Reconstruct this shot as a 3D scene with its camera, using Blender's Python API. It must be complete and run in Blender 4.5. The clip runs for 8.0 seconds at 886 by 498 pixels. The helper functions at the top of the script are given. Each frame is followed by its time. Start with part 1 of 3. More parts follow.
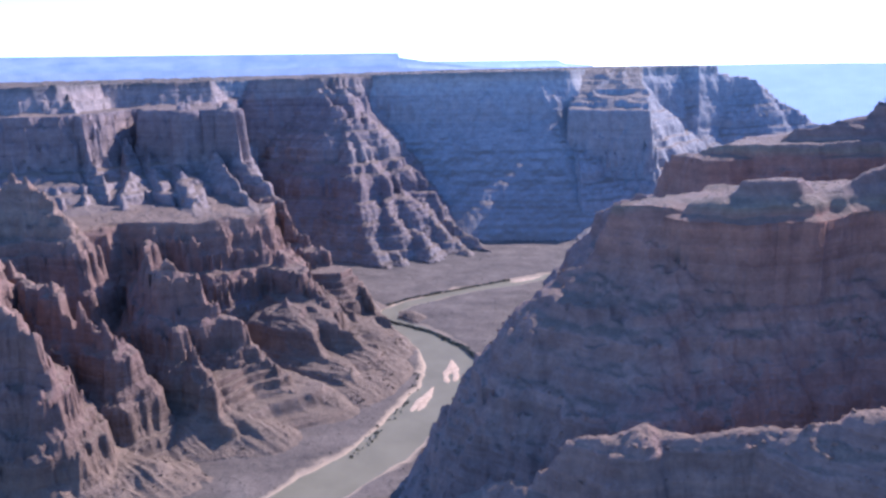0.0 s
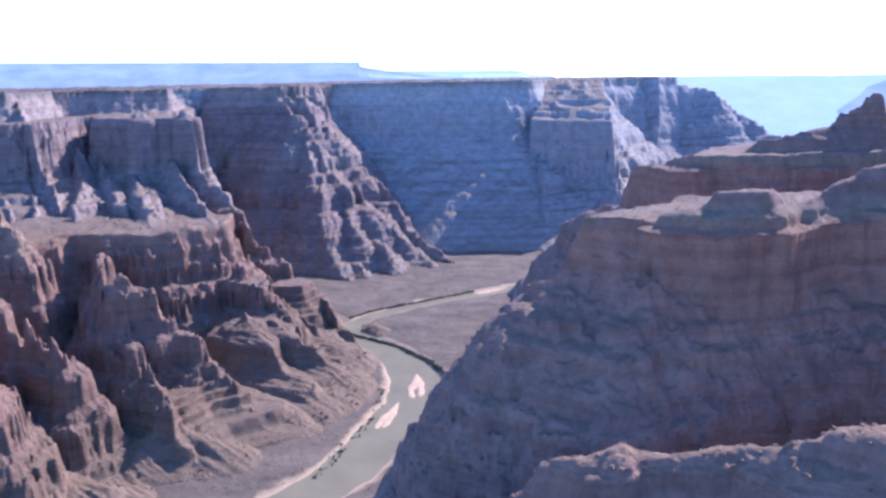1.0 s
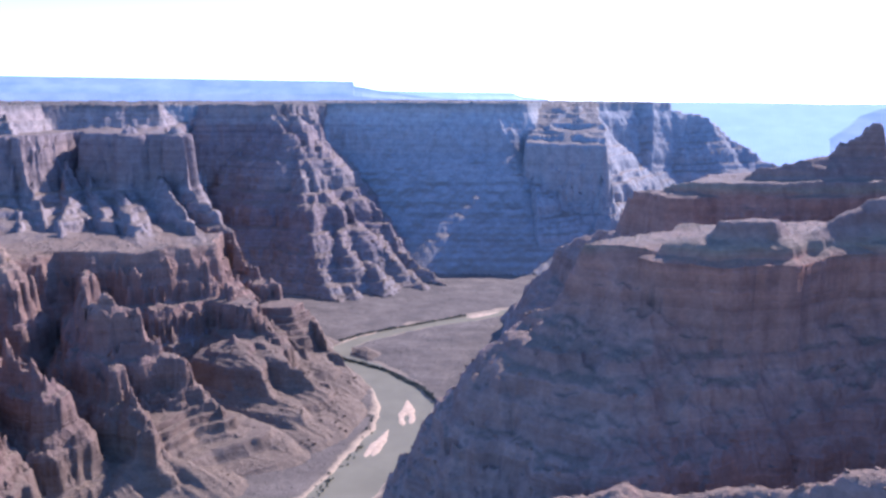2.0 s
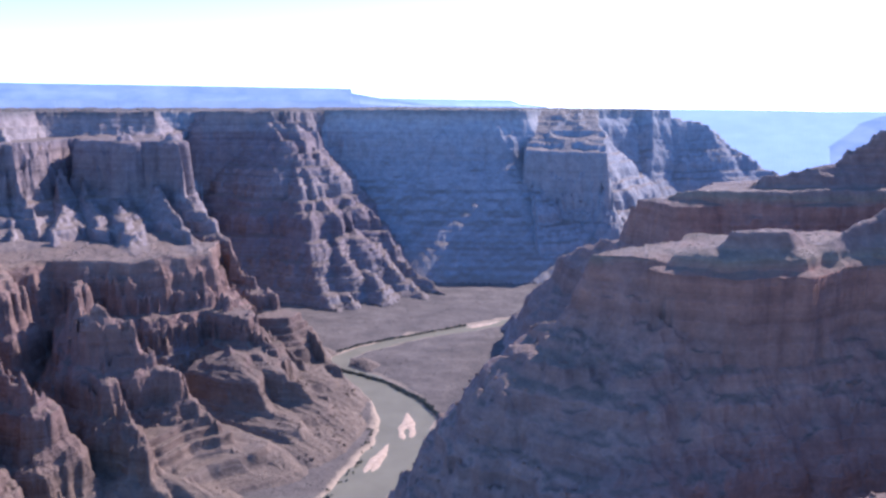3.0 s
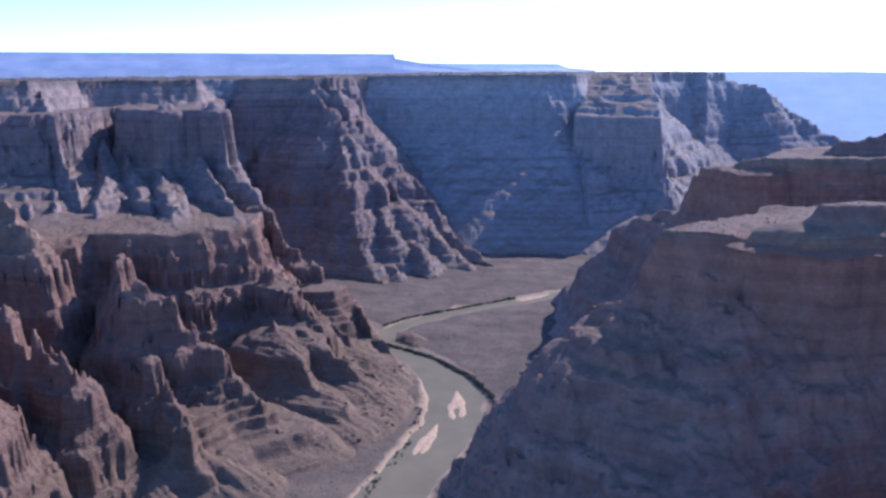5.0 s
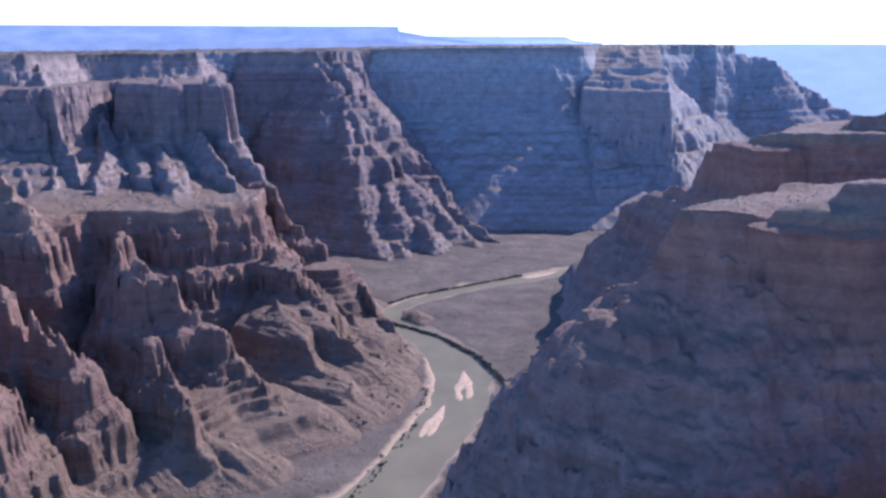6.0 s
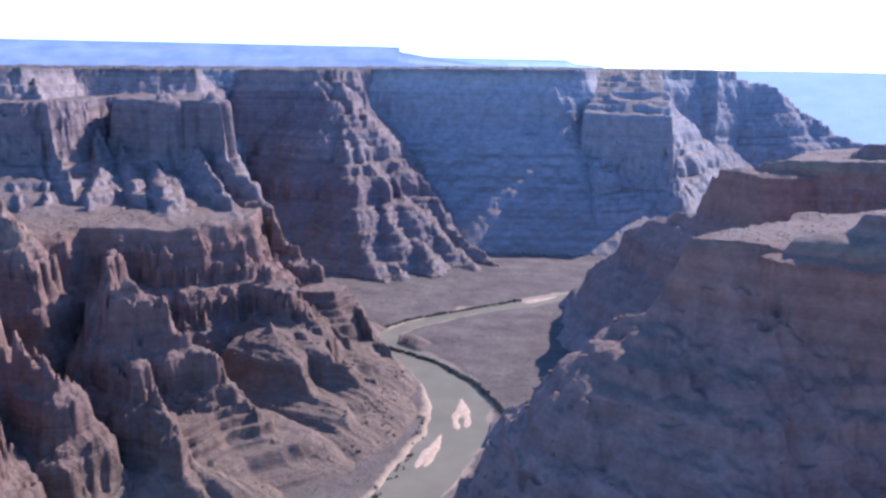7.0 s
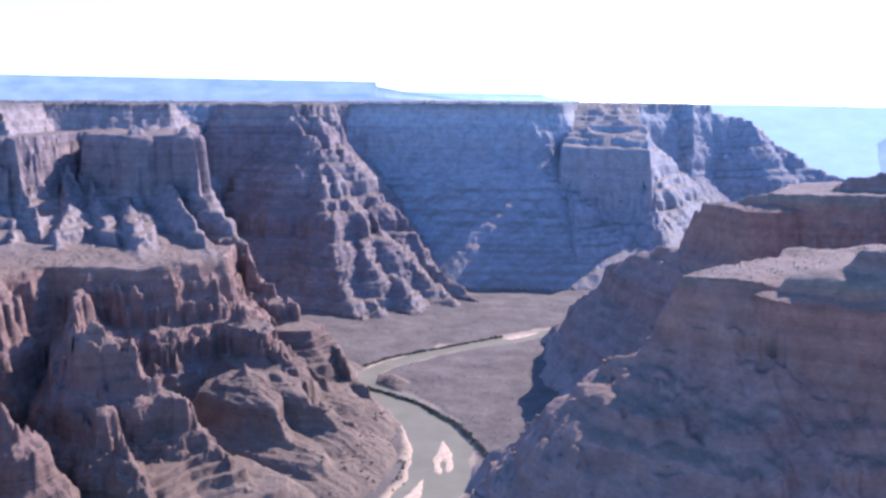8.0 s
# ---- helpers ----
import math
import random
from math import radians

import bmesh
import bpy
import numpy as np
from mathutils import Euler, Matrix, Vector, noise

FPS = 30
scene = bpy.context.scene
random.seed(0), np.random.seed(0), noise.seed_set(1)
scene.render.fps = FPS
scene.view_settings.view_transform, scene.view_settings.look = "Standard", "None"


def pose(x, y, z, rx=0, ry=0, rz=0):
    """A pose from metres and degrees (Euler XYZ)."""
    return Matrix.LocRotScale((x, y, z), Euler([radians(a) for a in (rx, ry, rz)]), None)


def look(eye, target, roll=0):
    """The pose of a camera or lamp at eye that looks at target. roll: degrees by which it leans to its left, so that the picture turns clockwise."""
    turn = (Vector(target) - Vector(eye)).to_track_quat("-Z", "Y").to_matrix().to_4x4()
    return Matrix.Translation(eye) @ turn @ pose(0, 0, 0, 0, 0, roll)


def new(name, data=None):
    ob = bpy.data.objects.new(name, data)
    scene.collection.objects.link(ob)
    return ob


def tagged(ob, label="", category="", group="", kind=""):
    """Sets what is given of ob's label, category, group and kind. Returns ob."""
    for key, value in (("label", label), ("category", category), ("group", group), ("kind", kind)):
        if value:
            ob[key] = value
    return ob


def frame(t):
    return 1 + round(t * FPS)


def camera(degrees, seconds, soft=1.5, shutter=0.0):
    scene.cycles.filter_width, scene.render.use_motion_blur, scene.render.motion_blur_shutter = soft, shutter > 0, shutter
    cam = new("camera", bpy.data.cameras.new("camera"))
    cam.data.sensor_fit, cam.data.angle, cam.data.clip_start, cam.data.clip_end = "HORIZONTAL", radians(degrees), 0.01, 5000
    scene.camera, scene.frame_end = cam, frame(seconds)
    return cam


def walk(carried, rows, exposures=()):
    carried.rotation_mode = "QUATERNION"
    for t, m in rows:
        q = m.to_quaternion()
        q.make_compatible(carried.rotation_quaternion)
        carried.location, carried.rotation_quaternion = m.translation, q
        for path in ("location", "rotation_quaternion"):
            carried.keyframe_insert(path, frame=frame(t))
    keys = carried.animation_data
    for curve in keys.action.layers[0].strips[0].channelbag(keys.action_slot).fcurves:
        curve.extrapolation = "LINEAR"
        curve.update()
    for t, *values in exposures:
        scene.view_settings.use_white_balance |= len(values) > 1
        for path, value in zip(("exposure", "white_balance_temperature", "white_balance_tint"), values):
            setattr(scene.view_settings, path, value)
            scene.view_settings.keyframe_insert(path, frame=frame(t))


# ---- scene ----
cam = camera(56.0, 8.0, soft=2.7)
PATH = [
    (0, (0.0, -0.0, 600.0), (0.00, 97.74, 578.85), -1.62),
    (0.5, (-4.1, 17.0, 598.9), (-1.90, 114.97, 579.17), -1.61),
    (1, (-8.0, 33.4, 597.9), (-3.23, 131.27, 577.76), -1.24),
    (2.5, (-17.1, 83.5, 597.6), (-10.99, 181.90, 580.71), 0.09),
    (3, (-19.8, 100.4, 596.5), (-13.37, 198.71, 579.62), -0.05),
    (3.5, (-22.5, 118.0, 595.4), (-16.14, 215.99, 576.32), -0.18),
    (4, (-25.3, 136.3, 595.0), (-20.14, 234.12, 574.90), -0.09),
    (4.5, (-28.2, 154.7, 594.6), (-26.07, 252.73, 574.89), -0.40),
    (6, (-36.2, 208.5, 592.1), (-35.36, 305.68, 568.37), -0.76),
    (6.5, (-38.8, 226.8, 591.1), (-38.03, 324.85, 571.37), -0.31),
    (7, (-40.8, 244.9, 589.6), (-39.54, 342.63, 568.26), 0.24),
    (7.5, (-42.4, 263.6, 588.9), (-40.10, 361.98, 571.05), 0.20),
    (8, (-44.4, 282.9, 588.3), (-40.42, 381.26, 570.91), 0.12),
]
walk(cam, [(t, look(eye, target, roll)) for t, eye, target, roll in PATH],
     exposures=[(0.0, 1.74, 4150, 27), (0.5, 1.87, 4150, 27), (1.0, 1.95, 4150, 27), (2.5, 1.82, 4150, 27), (3.0, 1.72, 4150, 27), (3.5, 1.28, 4150, 27), (4.0, 1.23, 4150, 27), (4.5, 1.23, 4150, 27), (6.0, 1.48, 4150, 27), (6.5, 1.67, 4150, 27), (7.0, 1.67, 4150, 27), (7.5, 1.92, 4150, 27), (8.0, 1.97, 4150, 27)])

# ---- light: clear desert sky, one sun ahead and to the right ----
SUN_EL, SUN_AZ = 35.0, 44.0          # degrees; azimuth clockwise from +y
world = bpy.data.worlds.new("sky")
scene.world = world
world.use_nodes = True
wn = world.node_tree
wn.nodes.clear()
sky = wn.nodes.new("ShaderNodeTexSky")
sky.sky_type = "NISHITA"
sky.sun_disc = False
sky.sun_elevation = radians(SUN_EL)
sky.sun_rotation = radians(SUN_AZ)
sky.altitude, sky.air_density, sky.dust_density, sky.ozone_density = 900, 1.0, 0.4, 2.0
back = wn.nodes.new("ShaderNodeBackground")
back.inputs["Strength"].default_value = 0.108
wout = wn.nodes.new("ShaderNodeOutputWorld")
wn.links.new(sky.outputs[0], back.inputs[0])
wn.links.new(back.outputs[0], wout.inputs[0])
lamp = bpy.data.lights.new("sun", "SUN")
lamp.energy, lamp.angle, lamp.color = 3.8, radians(0.53), (1.0, 0.74, 0.46)
sun = new("sun", lamp)
sa, se = radians(SUN_AZ), radians(SUN_EL)
sun_way = Vector((math.sin(sa) * math.cos(se), math.cos(sa) * math.cos(se), math.sin(se)))
sun.matrix_world = look(sun_way * 3000, (0, 0, 0))


# ---- materials ----
def material(name):
    m = bpy.data.materials.new(name)
    m.use_nodes = True
    return m, m.node_tree.nodes, m.node_tree.links, m.node_tree.nodes["Principled BSDF"]


def noise_node(n, l, vec, scale, detail=6.0, rough=0.6):
    t = n.new("ShaderNodeTexNoise")
    t.inputs["Scale"].default_value = scale
    t.inputs["Detail"].default_value = detail
    t.inputs["Roughness"].default_value = rough
    l.new(vec, t.inputs["Vector"])
    return t.outputs["Fac"]


def math_node(n, l, op, a, b=None, clamp=False):
    m = n.new("ShaderNodeMath")
    m.operation, m.use_clamp = op, clamp
    for k, v in enumerate((a, b)):
        if v is None:
            continue
        if isinstance(v, (int, float)):
            m.inputs[k].default_value = v
        else:
            l.new(v, m.inputs[k])
    return m.outputs[0]


def ramp_node(n, l, fac, stops, mode="LINEAR"):
    r = n.new("ShaderNodeValToRGB")
    r.color_ramp.interpolation = mode
    e = r.color_ramp.elements
    while len(e) > 1:
        e.remove(e[-1])
    for k, (p, c) in enumerate(stops):
        s = e[0] if k == 0 else e.new(p)
        s.position, s.color = p, (*c, 1)
    l.new(fac, r.inputs[0])
    return r.outputs[0]


def mix_node(n, l, fac, a, b, blend="MIX"):
    m = n.new("ShaderNodeMix")
    m.data_type, m.blend_type = "RGBA", blend
    for sock, v in ((m.inputs[0], fac), (m.inputs[6], a), (m.inputs[7], b)):
        if isinstance(v, (int, float)):
            sock.default_value = v
        elif isinstance(v, tuple):
            sock.default_value = (*v, 1)
        else:
            l.new(v, sock)
    return m.outputs[2]


def rock_material(name, strata, banding=0.6, relief=0.8):
    """Layered desert rock: colour by height in the beds, dust on flat ledges, joints and grain in relief."""
    m, n, l, bsdf = material(name)
    geo = n.new("ShaderNodeNewGeometry")
    pos = geo.outputs["Position"]
    sep = n.new("ShaderNodeSeparateXYZ")
    l.new(pos, sep.inputs[0])
    big = noise_node(n, l, pos, 0.006, 5)
    mid = noise_node(n, l, pos, 0.035, 8, 0.65)
    fine = noise_node(n, l, pos, 0.18, 6, 0.7)
    lift = math_node(n, l, "ADD", sep.outputs["Z"], math_node(n, l, "MULTIPLY", math_node(n, l, "SUBTRACT", big, 0.5), 46))
    level = math_node(n, l, "DIVIDE", lift, 620, True)
    base = ramp_node(n, l, level, strata)
    # thin beds
    squash = n.new("ShaderNodeMapping")
    squash.inputs["Scale"].default_value = (0.0012, 0.0012, 0.075)
    l.new(pos, squash.inputs["Vector"])
    beds = noise_node(n, l, squash.outputs[0], 1.0, 7, 0.7)
    base = mix_node(n, l, banding, base, ramp_node(n, l, beds, [(0.3, (0.62, 0.56, 0.55)), (0.5, (1, 1, 1)), (0.68, (1.32, 1.25, 1.18))]), "MULTIPLY")
    base = mix_node(n, l, 1.0, base, ramp_node(n, l, mid, [(0.3, (0.72, 0.70, 0.70)), (0.55, (1, 1, 1)), (0.75, (1.2, 1.18, 1.15))]), "MULTIPLY")
    base = mix_node(n, l, 0.5, base, ramp_node(n, l, fine, [(0.3, (0.7, 0.7, 0.7)), (0.7, (1.25, 1.25, 1.25))]), "MULTIPLY")
    # dust and scree on the flatter ground, with sparse scrub
    nsep = n.new("ShaderNodeSeparateXYZ")
    l.new(geo.outputs["Normal"], nsep.inputs[0])
    flat = math_node(n, l, "MULTIPLY", math_node(n, l, "SUBTRACT", math_node(n, l, "ADD", nsep.outputs["Z"], math_node(n, l, "MULTIPLY", mid, 0.25)), 0.84), 4.5, True)
    scrub = ramp_node(n, l, noise_node(n, l, pos, 0.33, 4, 0.7), [(0.48, (0.160, 0.108, 0.060)), (0.62, (0.090, 0.067, 0.038))])
    base = mix_node(n, l, math_node(n, l, "MULTIPLY", flat, 0.75), base, scrub)
    l.new(base, bsdf.inputs["Base Color"])
    bsdf.inputs["Roughness"].default_value = 0.95
    bsdf.inputs["Specular IOR Level"].default_value = 0.15
    hgt = math_node(n, l, "ADD", math_node(n, l, "MULTIPLY", beds, 10.0), math_node(n, l, "ADD", math_node(n, l, "MULTIPLY", mid, 7.0), math_node(n, l, "MULTIPLY", fine, 4.5)))
    bump = n.new("ShaderNodeBump")
    bump.inputs["Strength"].default_value = relief
    bump.inputs["Distance"].default_value = 1.0
    l.new(hgt, bump.inputs["Height"])
    l.new(bump.outputs[0], bsdf.inputs["Normal"])
    return m


ROCK_WEST = rock_material("west_rock", [
    (0.0, (0.170, 0.126, 0.079)), (0.12, (0.170, 0.115, 0.070)), (0.18, (0.158, 0.103, 0.065)), (0.30, (0.206, 0.128, 0.084)),
    (0.42, (0.206, 0.126, 0.078)), (0.48, (0.248, 0.168, 0.102)), (0.58, (0.232, 0.150, 0.090)), (0.66, (0.217, 0.136, 0.086)),
    (0.80, (0.225, 0.140, 0.090)), (0.83, (0.262, 0.179, 0.110)), (0.90, (0.240, 0.162, 0.098)), (0.94, (0.129, 0.098, 0.061))])
# west rock with its colour drawn towards grey in place of distance haze
ROCK_HAZE_DULL = rock_material("haze_dulled_rock", [
    (0.0, (0.213, 0.175, 0.136)), (0.12, (0.208, 0.162, 0.125)), (0.18, (0.193, 0.147, 0.115)), (0.30, (0.195, 0.144, 0.115)),
    (0.42, (0.194, 0.142, 0.111)), (0.48, (0.237, 0.185, 0.142)), (0.58, (0.220, 0.167, 0.128)), (0.66, (0.206, 0.153, 0.120)),
    (0.80, (0.213, 0.157, 0.125)), (0.83, (0.251, 0.197, 0.152)), (0.90, (0.230, 0.178, 0.137)), (0.94, (0.126, 0.106, 0.081))])
# distance haze put into the base colour of the far wall and ribs
ROCK_HAZE_GREY = rock_material("haze_grey_rock", [
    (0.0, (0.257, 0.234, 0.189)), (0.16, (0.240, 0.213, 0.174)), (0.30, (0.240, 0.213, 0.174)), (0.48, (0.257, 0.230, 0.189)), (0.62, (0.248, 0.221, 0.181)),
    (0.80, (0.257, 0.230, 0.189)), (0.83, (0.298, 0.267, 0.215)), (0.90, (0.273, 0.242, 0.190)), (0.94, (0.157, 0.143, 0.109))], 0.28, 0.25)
ROCK_EAST = rock_material("east_rock", [
    (0.0, (0.255, 0.196, 0.140)), (0.2, (0.236, 0.158, 0.104)), (0.4, (0.236, 0.150, 0.096)), (0.55, (0.264, 0.153, 0.093)),
    (0.655, (0.288, 0.150, 0.085)), (0.68, (0.235, 0.170, 0.095)), (0.70, (0.248, 0.165, 0.104)), (0.73, (0.221, 0.138, 0.090)), (0.9, (0.240, 0.161, 0.109))], 0.55, 0.7)


def gravel_material():
    """River flats: grey silt and gravel, pale sand by the waterline, dry channels."""
    m, n, l, bsdf = material("river_flat")
    geo = n.new("ShaderNodeNewGeometry")
    pos = geo.outputs["Position"]
    sep = n.new("ShaderNodeSeparateXYZ")
    l.new(pos, sep.inputs[0])
    broad = noise_node(n, l, pos, 0.012, 6, 0.6)
    grain = noise_node(n, l, pos, 0.25, 5, 0.7)
    base = ramp_node(n, l, broad, [(0.3, (0.076, 0.057, 0.037)), (0.5, (0.108, 0.081, 0.052)), (0.7, (0.148, 0.112, 0.072))])
    base = mix_node(n, l, 0.7, base, ramp_node(n, l, grain, [(0.35, (0.65, 0.65, 0.62)), (0.65, (1.2, 1.2, 1.2))]), "MULTIPLY")
    edge = math_node(n, l, "ADD", sep.outputs["Z"], math_node(n, l, "MULTIPLY", math_node(n, l, "SUBTRACT", broad, 0.5), 7))
    wet = ramp_node(n, l, math_node(n, l, "DIVIDE", edge, 4.0, True), [(0.0, (1, 1, 1)), (0.45, (0.7, 0.7, 0.7)), (0.8, (0, 0, 0))])
    base = mix_node(n, l, wet, base, (0.33, 0.235, 0.125))
    l.new(base, bsdf.inputs["Base Color"])
    bsdf.inputs["Roughness"].default_value = 0.95
    bsdf.inputs["Specular IOR Level"].default_value = 0.15
    bump = n.new("ShaderNodeBump")
    bump.inputs["Distance"].default_value = 1.0
    bump.inputs["Strength"].default_value = 0.5
    l.new(math_node(n, l, "ADD", math_node(n, l, "MULTIPLY", grain, 1.5), math_node(n, l, "MULTIPLY", broad, 10)), bump.inputs["Height"])
    l.new(bump.outputs[0], bsdf.inputs["Normal"])
    return m


GRAVEL = gravel_material()


def sand_material():
    m, n, l, bsdf = material("pale_sand")
    pos = n.new("ShaderNodeNewGeometry").outputs["Position"]
    f = noise_node(n, l, pos, 0.09, 6, 0.65)
    base = ramp_node(n, l, f, [(0.35, (0.26, 0.165, 0.078)), (0.5, (0.38, 0.255, 0.125)), (0.7, (0.46, 0.315, 0.155))])
    l.new(base, bsdf.inputs["Base Color"])
    bsdf.inputs["Roughness"].default_value = 0.9
    return m


SAND = sand_material()


def water_material():
    """Silty river: opaque olive-brown water with small ripples."""
    m, n, l, bsdf = material("silty_water")
    pos = n.new("ShaderNodeNewGeometry").outputs["Position"]
    f = noise_node(n, l, pos, 0.015, 4)
    l.new(ramp_node(n, l, f, [(0.3, (0.135, 0.110, 0.052)), (0.7, (0.168, 0.137, 0.067))]), bsdf.inputs["Base Color"])
    bsdf.inputs["Roughness"].default_value = 0.5
    bsdf.inputs["Specular IOR Level"].default_value = 0.18
    bsdf.inputs["IOR"].default_value = 1.33
    bump = n.new("ShaderNodeBump")
    bump.inputs["Distance"].default_value = 0.3
    bump.inputs["Strength"].default_value = 0.5
    l.new(noise_node(n, l, pos, 0.4, 5), bump.inputs["Height"])
    l.new(bump.outputs[0], bsdf.inputs["Normal"])
    return m


WATER = water_material()


def leaf_material():
    m, n, l, bsdf = material("shrub_leaf")
    geo = n.new("ShaderNodeNewGeometry")
    l.new(ramp_node(n, l, geo.outputs["Random Per Island"], [(0.0, (0.055, 0.055, 0.028)), (0.6, (0.085, 0.08, 0.04)), (1.0, (0.13, 0.105, 0.055))]), bsdf.inputs["Base Color"])
    bsdf.inputs["Roughness"].default_value = 0.8
    return m


LEAF = leaf_material()


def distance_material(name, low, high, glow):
    """Far mesas with the blue haze of the distance put into emission: a plain backdrop that glows."""
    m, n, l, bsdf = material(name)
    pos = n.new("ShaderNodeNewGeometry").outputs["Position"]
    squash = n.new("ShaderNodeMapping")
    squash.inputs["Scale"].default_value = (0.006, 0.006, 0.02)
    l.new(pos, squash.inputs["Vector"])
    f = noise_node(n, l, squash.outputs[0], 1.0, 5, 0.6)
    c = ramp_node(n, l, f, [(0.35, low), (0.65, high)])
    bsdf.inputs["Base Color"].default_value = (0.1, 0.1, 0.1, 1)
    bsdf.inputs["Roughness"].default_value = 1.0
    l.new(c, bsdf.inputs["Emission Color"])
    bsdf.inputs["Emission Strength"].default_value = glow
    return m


# ---- the lie of the land ----
GRAD = np.random.RandomState(7).rand(4096) * 2 * np.pi
GX, GY = np.cos(GRAD), np.sin(GRAD)


def perlin(x, y, seed=0):
    """Gradient noise, about -0.7 to 0.7."""
    xi, yi = np.floor(x).astype(np.int64), np.floor(y).astype(np.int64)
    xf, yf = x - xi, y - yi
    u, v = xf * xf * xf * (xf * (xf * 6 - 15) + 10), yf * yf * yf * (yf * (yf * 6 - 15) + 10)

    def corner(a, b):
        k = ((xi + a) * 73856093 ^ (yi + b) * 19349663 ^ (seed * 83492791 + 12345)) & 0x7FFFFFFF
        k = (k ^ (k >> 13)) * 1274126177 & 0x7FFFFFFF
        k = (k ^ (k >> 11)) & 4095
        return GX[k] * (xf - a) + GY[k] * (yf - b)

    lo = corner(0, 0) * (1 - u) + corner(1, 0) * u
    hi = corner(0, 1) * (1 - u) + corner(1, 1) * u
    return lo * (1 - v) + hi * v


def fbm(x, y, size, octaves=4, seed=0, gain=0.5):
    out, amp, f = 0.0, 1.0, 1.0 / size
    for k in range(octaves):
        out = out + amp * perlin(x * f, y * f, seed + k)
        amp, f = amp * gain, f * 2.03
    return out


def ridged(x, y, size, octaves=4, seed=0, gain=0.5):
    """0 in the gullies to about 1 on the ribs."""
    out, amp, f, total = 0.0, 1.0, 1.0 / size, 0.0
    for k in range(octaves):
        out = out + amp * (1 - np.abs(perlin(x * f, y * f, seed + k)) * 2.2)
        total += amp
        amp, f = amp * gain, f * 2.07
    return out / total


def broken(x, y, level, size=30.0, thick=25.0):
    """Uneven plan of the beds: each bed has an outline of its own."""
    b = np.floor(level / thick)
    f = np.clip((level / thick - b - 0.72) / 0.28, 0, 1)

    def one(k):
        return perlin(x / size + k * 13.7, y / size - k * 7.31, 77) + 0.5 * perlin(x * 2.1 / size + k * 5.1, y * 2.1 / size + k * 9.7, 78)

    return one(b) * (1 - f) + one(b + 1) * f


def to_line(x, y, line):
    """Distance to a plan polyline."""
    best = np.full(x.shape, 1e9)
    for (ax, ay), (bx, by) in zip(line[:-1], line[1:]):
        dx, dy = bx - ax, by - ay
        t = np.clip(((x - ax) * dx + (y - ay) * dy) / (dx * dx + dy * dy), 0, 1)
        best = np.minimum(best, (x - ax - t * dx) ** 2 + (y - ay - t * dy) ** 2)
    return np.sqrt(best)


def inside(x, y, ring):
    odd = np.zeros(x.shape, bool)
    for (ax, ay), (bx, by) in zip(ring, ring[1:] + ring[:1]):
        if ay != by:
            odd ^= ((ay > y) != (by > y)) & (x < (bx - ax) * (y - ay) / (by - ay) + ax)
    return odd


def crest(x, y, line, slope, table, blunt=5.0, crown=0.0):
    """A ridge that falls away from a crest line of (x, y, height); slope may be a pair, for its left and right side; crown: a strip along the right side that is nearly level."""
    best = np.full(x.shape, -1e9)
    for (ax, ay, az), (bx, by, bz) in zip(line[:-1], line[1:]):
        dx, dy = bx - ax, by - ay
        t = np.clip(((x - ax) * dx + (y - ay) * dy) / (dx * dx + dy * dy), 0, 1)
        d = np.sqrt((x - ax - t * dx) ** 2 + (y - ay - t * dy) ** 2)
        if crown:
            d = np.where(dx * (y - ay) - dy * (x - ax) > 0, d, np.maximum(d - crown, 0) + 0.2 * np.minimum(d, crown))
        if isinstance(slope, tuple):
            fall = np.where(dx * (y - ay) - dy * (x - ax) > 0, slope[0], slope[1])
        else:
            fall = slope
        ea, eb = np.interp(az, table[1], table[0]), np.interp(bz, table[1], table[0])
        best = np.maximum(best, ea + (eb - ea) * t - fall * (np.sqrt(d * d + blunt * blunt) - blunt))
    return best


# hard and soft beds: even rise on one side, true height on the other
BEDS_WEST = np.array([(-200, -200), (0, 0), (82, 66), (92, 102), (172, 166), (192, 268), (250, 290), (346, 368), (374, 496), (425, 507), (520, 552), (530, 578), (600, 588), (900, 600)], float).T
BEDS_RIDGE = np.array([(-200, -200), (0, 0), (80, 66), (89, 97), (140, 134), (151, 168), (200, 204), (214, 252), (300, 314), (600, 590)], float).T
BEDS_EAST = np.array([(-200, -200), (0, 0), (92, 82), (102, 108), (190, 186), (206, 235), (306, 318), (326, 404), (366, 418), (455, 486), (472, 550), (530, 582), (600, 600), (900, 610)], float).T

BEDS_SPUR = np.array([(-200, -200), (0, 0), (100, 92), (108, 112), (200, 196), (208, 222), (300, 304), (310, 332), (400, 412), (470, 500), (520, 552), (530, 578), (600, 588), (900, 600)], float).T


def thin_beds():
    """Alternating weak and strong beds, the same all through the canyon: even rise and true height."""
    rng = np.random.RandomState(5)
    rise, true, at = [-300.0, 0.0], [-300.0, 0.0], 0.0
    while at < 900:
        thick = 9 + 22 * rng.rand()
        weak, low = 0.58 + 0.2 * rng.rand(), 0.03 + 0.2 * rng.rand()
        rise += [at + weak * thick, at + thick]
        true += [at + low * thick, at + thick]
        at += thick
    return np.array([rise, true])


THIN_BEDS = thin_beds()

RIVER = [(-420, -1500), (-520, -500), (-560, 200), (-470, 650), (-330, 930), (-205, 1110), (-110, 1235), (-55, 1370), (-5, 1500), (12, 1630), (-15, 1760),
         (-75, 1880), (-140, 1968), (-138, 2045), (-85, 2115), (60, 2226), (195, 2290), (300, 2352), (600, 2450), (1200, 2700), (2000, 3300), (3200, 4400)]
